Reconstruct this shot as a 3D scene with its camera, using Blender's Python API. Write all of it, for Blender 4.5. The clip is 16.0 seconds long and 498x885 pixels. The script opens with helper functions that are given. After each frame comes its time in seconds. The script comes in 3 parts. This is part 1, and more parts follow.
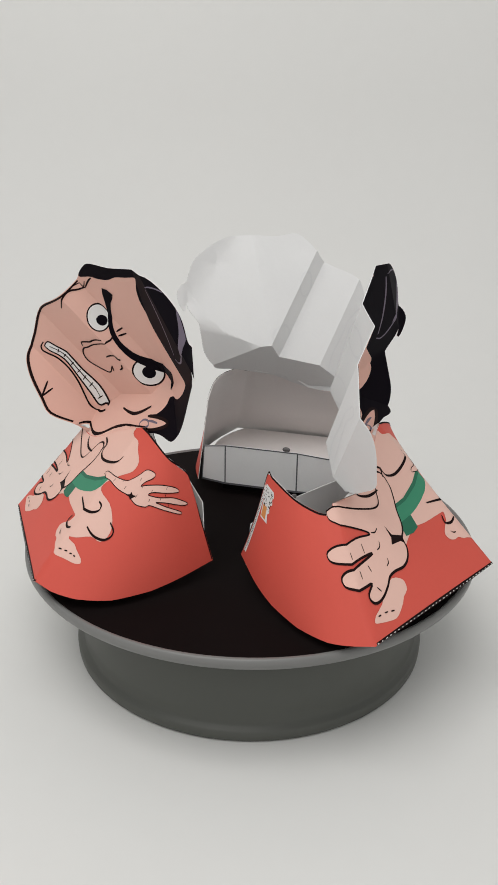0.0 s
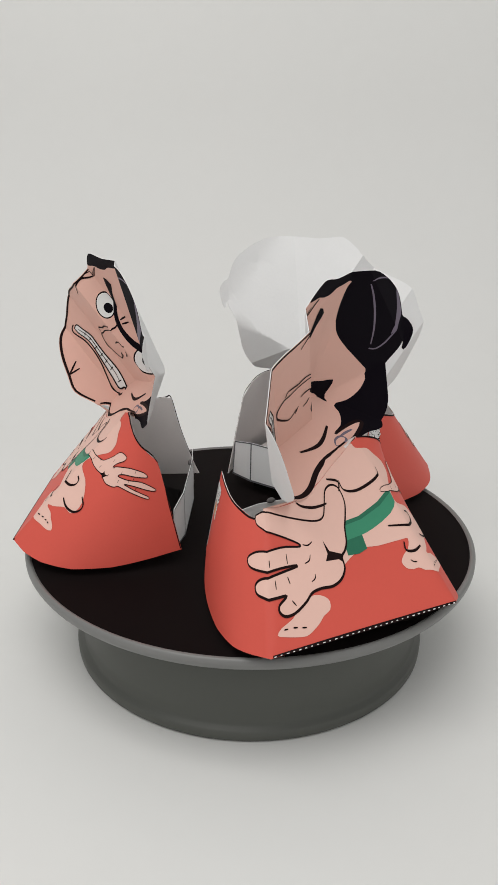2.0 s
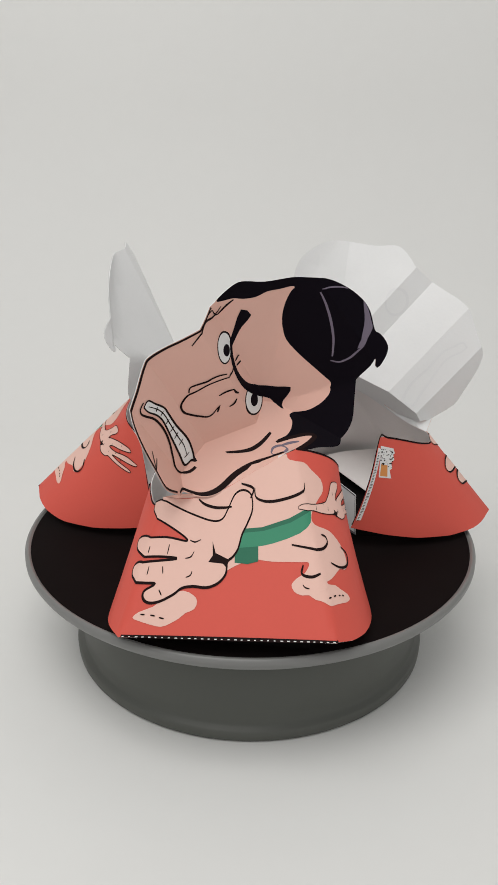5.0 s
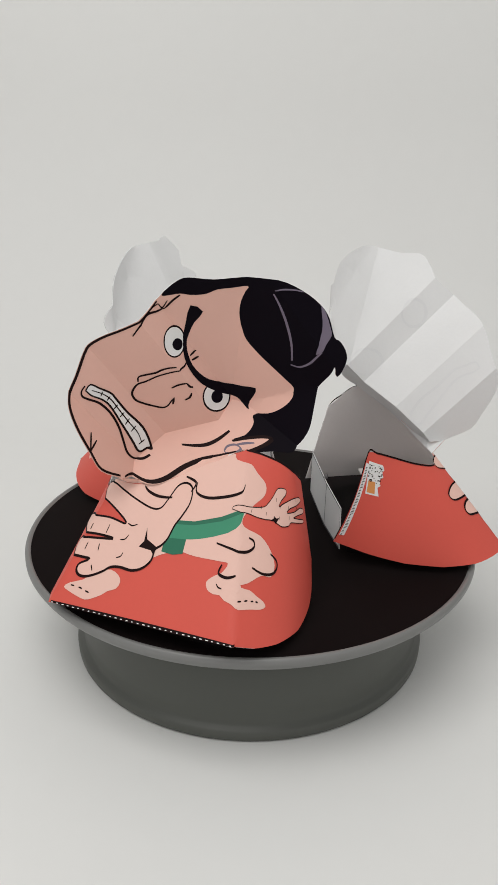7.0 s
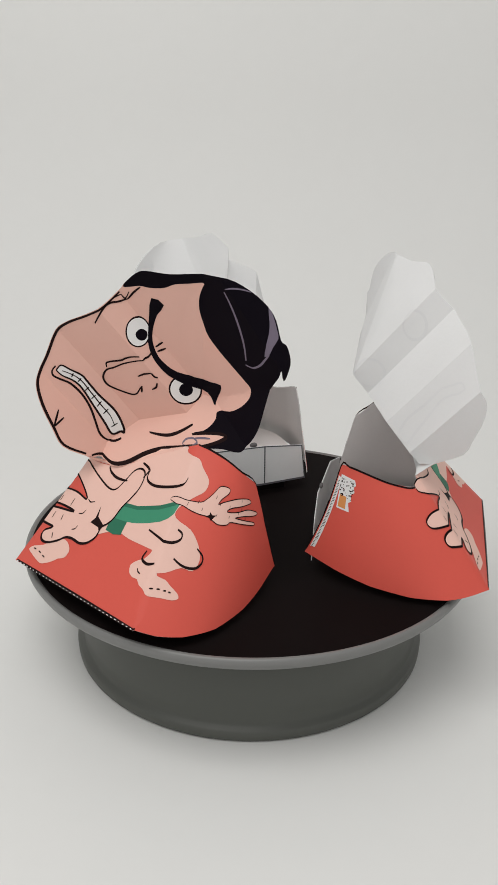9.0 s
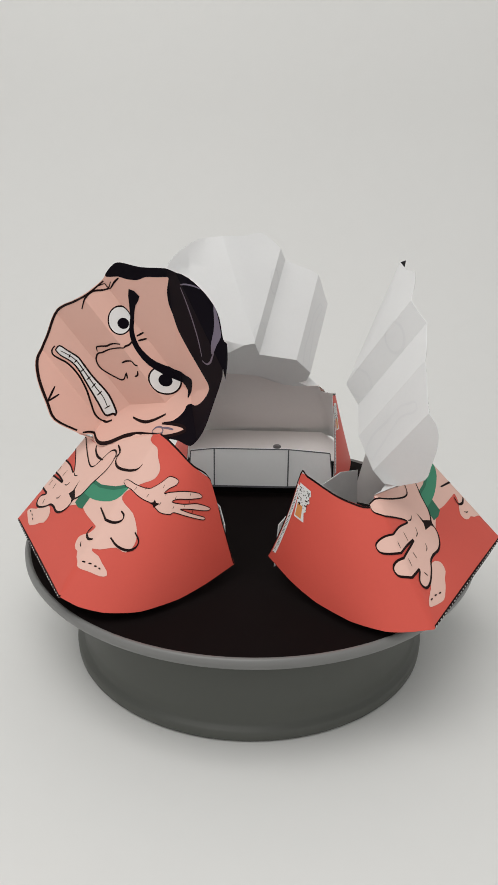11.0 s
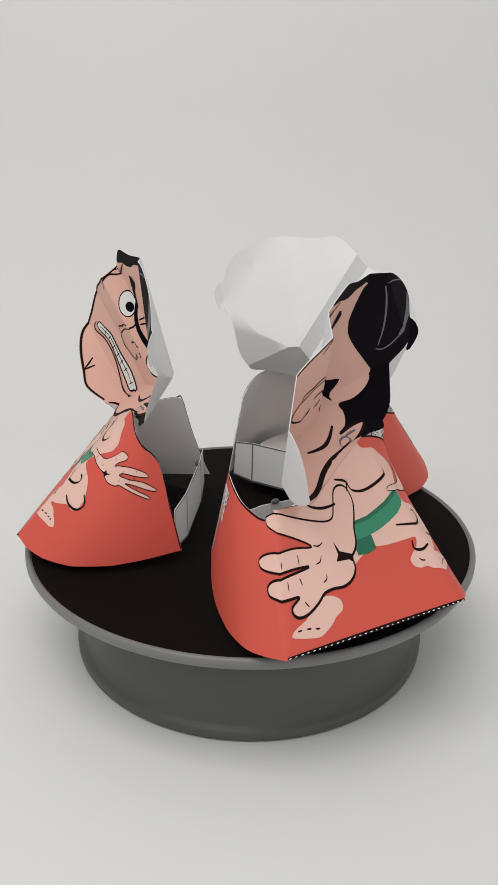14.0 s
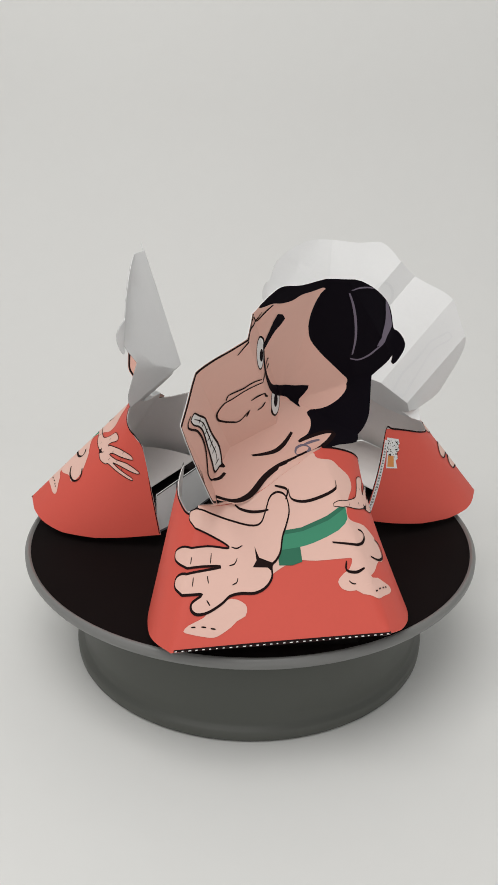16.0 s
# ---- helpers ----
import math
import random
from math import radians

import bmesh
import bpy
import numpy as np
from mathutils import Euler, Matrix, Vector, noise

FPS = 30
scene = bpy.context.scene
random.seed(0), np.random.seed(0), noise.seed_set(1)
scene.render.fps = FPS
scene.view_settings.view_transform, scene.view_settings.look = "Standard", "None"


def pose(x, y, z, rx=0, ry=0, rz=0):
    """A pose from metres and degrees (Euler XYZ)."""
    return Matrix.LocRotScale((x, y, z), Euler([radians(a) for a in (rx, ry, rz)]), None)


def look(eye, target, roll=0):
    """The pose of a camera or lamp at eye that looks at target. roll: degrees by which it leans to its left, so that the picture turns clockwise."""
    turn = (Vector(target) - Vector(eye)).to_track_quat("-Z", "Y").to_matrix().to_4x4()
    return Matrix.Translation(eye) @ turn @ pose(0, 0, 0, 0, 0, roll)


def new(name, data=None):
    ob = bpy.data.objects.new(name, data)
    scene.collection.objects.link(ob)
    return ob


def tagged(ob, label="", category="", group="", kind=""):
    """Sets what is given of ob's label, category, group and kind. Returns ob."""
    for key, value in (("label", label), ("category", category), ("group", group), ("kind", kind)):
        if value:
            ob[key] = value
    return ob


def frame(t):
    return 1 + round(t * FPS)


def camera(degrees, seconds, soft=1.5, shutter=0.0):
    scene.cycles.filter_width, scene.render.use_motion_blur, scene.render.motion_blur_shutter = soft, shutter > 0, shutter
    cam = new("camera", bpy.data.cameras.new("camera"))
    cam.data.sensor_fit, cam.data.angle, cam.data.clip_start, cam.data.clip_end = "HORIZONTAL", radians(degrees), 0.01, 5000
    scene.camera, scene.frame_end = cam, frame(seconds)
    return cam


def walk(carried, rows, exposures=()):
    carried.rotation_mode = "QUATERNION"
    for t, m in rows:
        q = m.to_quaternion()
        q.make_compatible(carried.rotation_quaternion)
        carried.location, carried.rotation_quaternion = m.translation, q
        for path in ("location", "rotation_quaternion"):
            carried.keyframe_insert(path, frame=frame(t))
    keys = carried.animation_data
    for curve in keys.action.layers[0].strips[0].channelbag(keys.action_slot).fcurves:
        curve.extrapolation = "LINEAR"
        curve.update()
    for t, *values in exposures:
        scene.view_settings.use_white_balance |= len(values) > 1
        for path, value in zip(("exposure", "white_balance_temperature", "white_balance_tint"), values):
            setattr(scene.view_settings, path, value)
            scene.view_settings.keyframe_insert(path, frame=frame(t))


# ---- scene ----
cam = camera(33.17, 16.0, soft=1.2)
EYE = pose(0, -0.4252, 0.2211, 68.35, 0, 0.20) @ pose(0, 0, 0, 0, 0, 0.74)
walk(cam, [(0, EYE), (16, EYE)], exposures=[(0, 0.0), (16, 0.0)])

# ---- light: a white studio with one wide soft box overhead ----
world = bpy.data.worlds.new("studio")
scene.world = world
world.use_nodes = True
world.node_tree.nodes["Background"].inputs[0].default_value = (1.0, 0.997, 0.988, 1)
world.node_tree.nodes["Background"].inputs[1].default_value = 0.49
box = bpy.data.lights.new("soft_box", "AREA")
box.shape, box.size, box.size_y, box.energy = "RECTANGLE", 0.9, 0.7, 7.0
box.color = (1.0, 0.985, 0.955)
soft_box = new("soft_box", box)
soft_box.matrix_world = look((-0.22, -0.48, 1.12), (-0.04, 0.12, 0))

MM = 0.001


# ---- materials ----
def material(name, colour, rough=0.7, grain=0.03, scale=60.0, bump=0.02, spec=0.3, stain=0.04):
    m = bpy.data.materials.new(name)
    m.use_nodes = True
    nt = m.node_tree
    b = nt.nodes["Principled BSDF"]
    b.inputs["Roughness"].default_value = rough
    b.inputs["Specular IOR Level"].default_value = spec
    co = nt.nodes.new("ShaderNodeTexCoord")
    fine = nt.nodes.new("ShaderNodeTexNoise")
    fine.inputs["Scale"].default_value = scale * 20
    fine.inputs["Detail"].default_value = 5
    wide = nt.nodes.new("ShaderNodeTexNoise")
    wide.inputs["Scale"].default_value = scale
    wide.inputs["Detail"].default_value = 3
    for n in (fine, wide):
        nt.links.new(co.outputs["Object"], n.inputs["Vector"])
    mix = nt.nodes.new("ShaderNodeMath")
    mix.operation = "MULTIPLY_ADD"
    mix.inputs[1].default_value = grain * 2
    mix.inputs[2].default_value = 1 - grain - stain
    nt.links.new(fine.outputs["Fac"], mix.inputs[0])
    add = nt.nodes.new("ShaderNodeMath")
    add.operation = "MULTIPLY_ADD"
    add.inputs[1].default_value = stain * 2
    nt.links.new(wide.outputs["Fac"], add.inputs[0])
    nt.links.new(mix.outputs[0], add.inputs[2])
    tint = nt.nodes.new("ShaderNodeVectorMath")
    tint.operation = "SCALE"
    tint.inputs[0].default_value = colour
    nt.links.new(add.outputs[0], tint.inputs["Scale"])
    nt.links.new(tint.outputs[0], b.inputs["Base Color"])
    if bump:
        bp = nt.nodes.new("ShaderNodeBump")
        bp.inputs["Strength"].default_value = bump
        bp.inputs["Distance"].default_value = 0.0005
        nt.links.new(fine.outputs["Fac"], bp.inputs["Height"])
        nt.links.new(bp.outputs[0], b.inputs["Normal"])
    return m


SWEEP = material("white_sweep", (0.80, 0.80, 0.785), 0.9, 0.01, 3, 0.02, 0.1, 0.02)
PAPER = material("white_card", (0.83, 0.83, 0.83), 0.8, 0.015, 30, 0.12, 0.3, 0.05)
# paler and pinker than white_card: bounced light is put into this colour
LINING = material("card_back_bounce_tint", (0.90, 0.855, 0.84), 0.85, 0.02, 30, 0.05, 0.2, 0.05)
BOARD2 = material("dark_grey_board", (0.16, 0.15, 0.15), 0.85, 0.1, 200, 0.1)
RED = material("red_print", (0.69, 0.100, 0.072), 0.55, 0.02, 30, 0.04)
SKIN = material("pink_print", (0.83, 0.535, 0.455), 0.55, 0.015, 25, 0.04)
FACE = material("tan_print", (0.79, 0.475, 0.395), 0.55, 0.015, 25, 0.04)
INK = material("dark_brown_ink", (0.012, 0.004, 0.004), 0.6, 0.02, 40, 0.02, 0.1)
BLACK = material("black_ink", (0.0045, 0.003, 0.006), 0.6, 0.05, 40, 0.03, 0.05)
WHITE = material("white_print", (0.80, 0.80, 0.79), 0.6, 0.01, 40, 0.02)
MAUVE = material("mauve_grey_print", (0.17, 0.14, 0.19), 0.5, 0.02, 40, 0.02)
GREEN = material("green_print", (0.045, 0.27, 0.155), 0.55, 0.02, 40, 0.03)
DEEP = material("deep_green_print", (0.022, 0.16, 0.092), 0.55, 0.02, 40, 0.03)
ORANGE = material("orange_print", (0.72, 0.30, 0.09), 0.55, 0.02, 40, 0.03)
GHOST = material("print_showing_through", (0.805, 0.805, 0.81), 0.8, 0.03, 60, 0.05, 0.3, 0.06)
GREYLINE = material("grey_line", (0.12, 0.12, 0.13), 0.6, 0.02, 40, 0.02)
MAT = material("black_rubber_mat", (0.0075, 0.0052, 0.0052), 0.7, 0.06, 40, 0.05, 0.04, 0.1)
SHELL = material("grey_plastic", (0.088, 0.092, 0.080), 0.42, 0.02, 25, 0.03, 0.5)
RIM = material("light_grey_plastic", (0.19, 0.19, 0.185), 0.4, 0.02, 25, 0.03, 0.5)
# for the added block in the gap under the card
GAP_BLACK = material("gap_block_black", (0.006, 0.005, 0.005), 0.9, 0.1, 60, 0.2, 0.1)


# ---- mesh helpers ----
def part(name, bm, mats, parent=None, label=""):
    me = bpy.data.meshes.new(name)
    bm.to_mesh(me)
    bm.free()
    for m in (mats if isinstance(mats, (list, tuple)) else [mats]):
        me.materials.append(m)
    ob = new(name, me)
    ob.parent = parent
    return tagged(ob, label)


def ring(profile, segments=128):
    """A turned solid from (radius, height) pairs."""
    bm = bmesh.new()
    rows = []
    for r, z in profile:
        rows.append([bm.verts.new((r * math.cos(2 * math.pi * k / segments), r * math.sin(2 * math.pi * k / segments), z)) for k in range(segments)])
    for a, b in zip(rows, rows[1:]):
        for k in range(segments):
            j = (k + 1) % segments
            bm.faces.new((a[k], a[j], b[j], b[k])).smooth = True
    bm.faces.new(rows[0][::-1])
    bm.faces.new(rows[-1])
    bmesh.ops.recalc_face_normals(bm, faces=bm.faces)
    return bm


def rounded(points, steps=4, closed=True):
    """A smooth curve through the points."""
    n, out = len(points), []
    for i in range(n if closed else n - 1):
        if closed:
            q = [Vector(points[(i + k) % n]) for k in (-1, 0, 1, 2)]
        else:
            q = [Vector(points[min(max(i + k, 0), n - 1)]) for k in (-1, 0, 1, 2)]
        for k in range(steps):
            t = k / steps
            out.append(0.5 * (2 * q[1] + (q[2] - q[0]) * t + (2 * q[0] - 5 * q[1] + 4 * q[2] - q[3]) * t * t + (3 * q[1] - q[0] - 3 * q[2] + q[3]) * t ** 3))
    if not closed:
        out.append(Vector(points[-1]))
    return out


def flat(bm, outline):
    """Adds a flat patch of the pattern, cut into triangles."""
    vs = [bm.verts.new((p[0], p[1], 0)) for p in outline]
    f = bm.faces.new(vs)
    f.normal_update()
    bmesh.ops.triangulate(bm, faces=[f], quad_method="BEAUTY", ngon_method="EAR_CLIP")


def line(bm, points, width):
    """Adds an ink line with thin ends to the pattern."""
    c = rounded(points, 4, False)
    n, last = len(c), None
    for i, p in enumerate(c):
        d = (c[min(i + 1, n - 1)] - c[max(i - 1, 0)]).normalized()
        side = Vector((-d[1], d[0])) * width * (0.28 + 0.22 * math.sin(math.pi * i / (n - 1)))
        pair = (bm.verts.new((p[0] + side[0], p[1] + side[1], 0)), bm.verts.new((p[0] - side[0], p[1] - side[1], 0)))
        if last:
            bm.faces.new((last[0], last[1], pair[1], pair[0]))
        last = pair


def crease(bm, cuts):
    for p, n in cuts:
        bmesh.ops.bisect_plane(bm, geom=bm.verts[:] + bm.edges[:] + bm.faces[:], dist=1e-5, plane_co=(p[0], p[1], 0), plane_no=(n[0], n[1], 0))


def fold(bm, place, lift, thick=0.0, soft=None):
    """Takes the flat pattern into space; thick gives the card its back, as material 1."""
    bmesh.ops.remove_doubles(bm, verts=bm.verts, dist=1e-4)
    flatv = {v: (v.co.x, v.co.y) for v in bm.verts}
    if thick:
        faces, rim = bm.faces[:], [e for e in bm.edges if len(e.link_faces) == 1]
        twin = {v: bm.verts.new((0, 0, 0)) for v in flatv}
        for v, (a, b) in flatv.items():
            twin[v].co = place(a, b, lift - thick) * MM
        for f in faces:
            bm.faces.new([twin[v] for v in reversed(f.verts)]).material_index = 1
        side = []
        for e in rim:
            a, b = e.verts
            side.append(bm.faces.new((a, b, twin[b], twin[a])))
            side[-1].material_index = 1
        flatv2 = {twin[v]: c for v, c in flatv.items()}
    else:
        side, flatv2 = [], {}
    if soft:
        both = {**flatv, **flatv2}
        rims = set(side)
        for f in bm.faces:
            f.smooth = True
        for e in bm.edges:
            (a, b), (c, d) = (both[v] for v in e.verts)
            e.smooth = not any(f in rims for f in e.link_faces) and soft((a + c) / 2, (b + d) / 2)
    for v, (a, b) in flatv.items():
        v.co = place(a, b, lift) * MM
    bmesh.ops.recalc_face_normals(bm, faces=bm.faces)
    return bm


# ---- the folded mask: a hollow relief over a tilted plane ----
ACROSS = Vector((0.325, 0.521, -0.789)).normalized()
OUT = Vector((0.773, -0.627, -0.096))
OUT = (OUT - ACROSS * OUT.dot(ACROSS)).normalized()
UP = OUT.cross(ACROSS) if OUT.cross(ACROSS).z > 0 else ACROSS.cross(OUT)
MIDDLE = Vector((0, -60, 100))
FOLDS = [(-70, 15.5), (-45.5, -8.8), (-26, -10.3), (-3, 0.2), (9, -4), (20, 0.3), (70, 19)]
CHEEK = (-33.7, 1.9, -0.2)
SLOPE = (-19.9, 0.45, 1.0)
CROWN = (14.6, 0.42, 0.304)
TUFT = (-85.2, 1.72, 1.9)
TEMPLE = (-43.6, 1.716, 0.917)


def relief(u, v):
    n = FOLDS[0][1] if v < FOLDS[0][0] else FOLDS[-1][1]
    for (v0, n0), (v1, n1) in zip(FOLDS, FOLDS[1:]):
        if v0 <= v <= v1:
            n = n0 + (n1 - n0) * (v - v0) / (v1 - v0)
    cheek, slope, crown, tuft, temple = (a + b * u + c * v for a, b, c in (CHEEK, SLOPE, CROWN, TUFT, TEMPLE))
    return max(n, cheek, min(max(slope, temple), crown), tuft)


def domed(u, v):
    """Where the mask is bent softly, not creased."""
    return v > 13 and CHEEK[0] + CHEEK[1] * u + CHEEK[2] * v < relief(u, v) - 0.05


def on_mask(u, v, lift):
    return MIDDLE + ACROSS * u + UP * v + OUT * (relief(u, v) + lift)


MASK_CUTS = [((0, v), (0, 1)) for v, n in FOLDS[1:-1]]
PLANES = [CHEEK, SLOPE, CROWN, TUFT, TEMPLE]
for (v0, n0), (v1, n1) in zip(FOLDS, FOLDS[1:]):
    s = (n1 - n0) / (v1 - v0)
    PLANES.append((n0 - s * v0, 0.0, s))
for i, p in enumerate(PLANES):
    for q in PLANES[:min(i, 5)]:
        a, b, c = (p[k] - q[k] for k in range(3))
        if b * b + c * c > 1e-9:
            MASK_CUTS.append(((-a * b / (b * b + c * c), -a * c / (b * b + c * c)), (b, c)))

# ---- the curved robe: a card cone with a flat front and two wings ----
FOOT = [(-43.5, -33), (-53, -60), (-57, -87), (-55, -108), (-47, -125), (49, -125), (57.5, -108), (61.5, -87), (57.5, -61), (47, -33)]
HEAD = [(-36, -42), (-38.5, -53), (-38, -62), (-33, -67), (-28, -69.2), (22, -60.5), (27, -58.5), (33, -56.5), (39.5, -54), (43, -50)]
LOW, HIGH = 8.0, 78.0


def wrapped(c):
    def wing(p):
        e = [tuple(2 * Vector(p[0]) - Vector(p[1]))] + p + [tuple(2 * Vector(p[-1]) - Vector(p[-2]))]
        return rounded(e, 12, False)[12:-12]
    a, b = wing(c[:5]), wing(c[5:])
    return a[:-1] + [Vector(c[4]).lerp(Vector(c[5]), k / 24) for k in range(24)] + b


LOWER, UPPER = wrapped(FOOT), wrapped(HEAD)
RUN = [0.0]
for p, q in zip(LOWER, LOWER[1:]):
    RUN.append(RUN[-1] + (q - p).length)
L1, L2, L3 = RUN[48], RUN[72], RUN[-1]
RUN = [-149.865 + 101.865 * r / L1 if r <= L1 else (r - L1 - 48 if r <= L2 else 48 + 101.865 * (r - L2) / (L3 - L2)) for r in RUN]
LX, LY = [p[0] for p in LOWER], [p[1] for p in LOWER]
UX, UY = [p[0] for p in UPPER], [p[1] for p in UPPER]


def cone(s, h):
    k = h / (HIGH - LOW)
    a, b = np.interp(s, RUN, LX), np.interp(s, RUN, LY)
    return Vector((a + (np.interp(s, RUN, UX) - a) * k, b + (np.interp(s, RUN, UY) - b) * k, LOW + h))


def on_robe(s, h, lift):
    a, b = cone(s + 0.5, h) - cone(s - 0.5, h), cone(s, h + 0.5) - cone(s, h - 0.5)
    return cone(s, h) + a.cross(b).normalized() * lift


ROBE_CUTS = [((s, 0), (1, 0)) for s in range(-148, 150, 4)] + [((0, h), (0, 1)) for h in range(5, 70, 5)]

# ---- the white sweep ----
bm = bmesh.new()
SECTION = [(-1.6, 0.0), (0.30, 0.0)] + [(0.30 + 0.30 * math.sin(a), 0.30 - 0.30 * math.cos(a)) for a in [math.pi / 2 * k / 16 for k in range(1, 17)]] + [(0.60, 2.4)]
cols = [[bm.verts.new((x, y, z - 0.066)) for y, z in SECTION] for x in (-2.2, 2.2)]
for k in range(len(SECTION) - 1):
    bm.faces.new((cols[0][k], cols[1][k], cols[1][k + 1], cols[0][k + 1])).smooth = True
tagged(part("backdrop", bm, SWEEP), "seamless white studio sweep under and behind the turntable", "backdrop", kind="structure")

# ---- the turntable ----
turntable = tagged(new("turntable"), "grey plastic display turntable with a black top", "turntable")
part("drum", ring([(0.0955, -0.0655), (0.0985, -0.066), (0.100, -0.0645), (0.1002, -0.0605), (0.0992, -0.0592), (0.0972, -0.0585), (0.0964, -0.0565), (0.0962, -0.05), (0.0962, -0.010), (0.092, -0.007)]), SHELL, turntable, "grey plastic base drum")
platter = part("platter", ring([(0.094, -0.0075), (0.1205, -0.0066), (0.1236, -0.0051), (0.1248, -0.0030), (0.1248, -0.001), (0.1240, 0.0004), (0.1226, 0.0006), (0.1220, -0.0002), (0.118, -0.001)]), RIM, turntable, "light grey rotating platter")
part("mat", ring([(0.1217, -0.003), (0.1217, -0.0003), (0.1212, 0.0)]), MAT, platter, "black rubber top mat")


# ---- the paper figures ----
def patch(name, outline, mat, parent, place, cuts, lift, label="", smooth=3):
    bm = bmesh.new()
    flat(bm, rounded(outline, smooth) if smooth > 1 else outline)
    crease(bm, cuts)
    return part(name, fold(bm, place, lift, 0.0, domed if cuts is MASK_CUTS else (lambda s, h: True)), mat, parent, label)


def lines(name, sets, mat, parent, place, cuts, lift, label=""):
    """Each ink line is a part of its own."""
    for pts, w in sets:
        bm = bmesh.new()
        line(bm, pts, w)
        crease(bm, cuts)
        part(name, fold(bm, place, lift), mat, parent, label)


def build_standee(tilt, nudge):
    thing = new("paper_standee")
    hinge = Vector((0, -75, 66))
    lean = Euler([radians(a) for a in tilt]).to_matrix()

    def on_tilted(u, v, lift):
        return lean @ (on_mask(u, v, lift) - hinge) + hinge + Vector(nudge)

    # robe
    neck = [(51, 67.5), (40, 65.6), (27, 62.6), (13, 59.2), (0, 55.2), (-12, 51.8), (-25, 49.6), (-38, 49.0), (-50, 49.4)]
    top = [(149.8, 49), (126, 57), (103, 62.5), (75, 66)] + neck + [(-52, 45), (-65, 45.6), (-81, 48), (-102, 51.6), (-121, 54), (-130, 54)]
    bm = bmesh.new()
    flat(bm, [(-149.8, 5), (-130, 0.8), (-110, -2.6), (-90, -4), (-72, -3.4), (-58, -1.6), (-47, 0), (49, 3.5), (60, 0.6), (74, -2), (92, -3.8), (112, -3.6), (132, -1.4), (149.8, 1)] + top)
    crease(bm, ROBE_CUTS)
    robe = part("robe", fold(bm, on_robe, 0, 0.35, lambda s, h: True), [RED, LINING], thing, "curved red card cone with a white back")
    R = dict(parent=robe, place=on_robe, cuts=ROBE_CUTS)
    # cartoon figure printed on the robe: body, feet, belt and hands
    patch("printed_patch", [(s, h - 0.1) for s, h in neck[:0:-1]] + [(-52.6, 51), (-13.8, 56.6), (12, 63.4), (39.2, 66.7), (42.4, 63.5), (58.9, 62), (66.6, 58.9), (76.6, 54.4), (74, 50.2), (62.2, 47.7), (51.2, 44.1), (51.7, 40.8), (66.8, 36.3), (75.2, 30.1), (77.5, 24.5), (73.5, 21.1), (65.6, 22.9), (55.8, 21.8), (46.7, 22), (54.1, 20.2), (61.4, 15.4), (64.2, 13.4), (54.5, 14.6), (44.5, 16.3), (40.2, 19.6), (33.4, 18.1), (31.1, 20.9), (35.2, 23.5), (39.1, 25), (42.3, 28.3), (37.3, 28.5), (22.1, 28.2), (11.5, 28.6), (2.1, 26.2), (-5.4, 24), (-13.9, 29), (-30, 39.7), (-45.2, 44.6)][4:], SKIN, lift=0.15, label="pale pink printed cartoon body", **R)
    patch("printed_patch", [(-44.3, 6.7), (-42.3, 8.7), (-36.2, 10.9), (-33.2, 13.3), (-30.3, 15.3), (-23.4, 16.9), (-18, 15.6), (-15.8, 13.7), (-16.6, 11), (-20.4, 9.5), (-22.8, 7.7), (-26.8, 5.6), (-30.4, 4.4), (-35.3, 4.8), (-41.3, 5.8)], SKIN, lift=0.15, smooth=2, **R)
    patch("printed_patch", [(40.1, 23.5), (36.1, 22.6), (32.6, 20.6), (32.6, 18.6), (35.7, 17.7), (39.2, 17.9), (42, 16.6), (45.7, 16.1), (49.8, 14.4), (54.5, 13.7), (58.9, 13), (64, 12), (67.7, 12.1), (66.3, 14.2), (61.3, 17.1), (57.3, 19.4), (51.5, 21), (48.6, 23.8)], SKIN, lift=0.17, smooth=2, **R)
    patch("printed_band", [(2, 38.5), (17.5, 39.7), (35.3, 43.1), (50.7, 47.1), (48.9, 42.3), (40.3, 38.1), (23.4, 34.3), (14.8, 33.1), (12.4, 32.8), (1.6, 31.9), (3.1, 34.5)], GREEN, lift=0.19, label="green printed band", smooth=2, **R)
    patch("printed_band", [(2, 38.5), (17.5, 39.7), (35.3, 43.1), (50.7, 47.1), (48.7, 45.4), (35.7, 41.6), (18.1, 38.4), (4.1, 37.4)], DEEP, lift=0.21, smooth=1, **R)
    patch("printed_band", [(1.4, 32.2), (14.8, 33.1), (14.5, 28.1), (8.7, 27), (1.6, 27.2)], DEEP, lift=0.23, label="deep green printed band", smooth=1, **R)
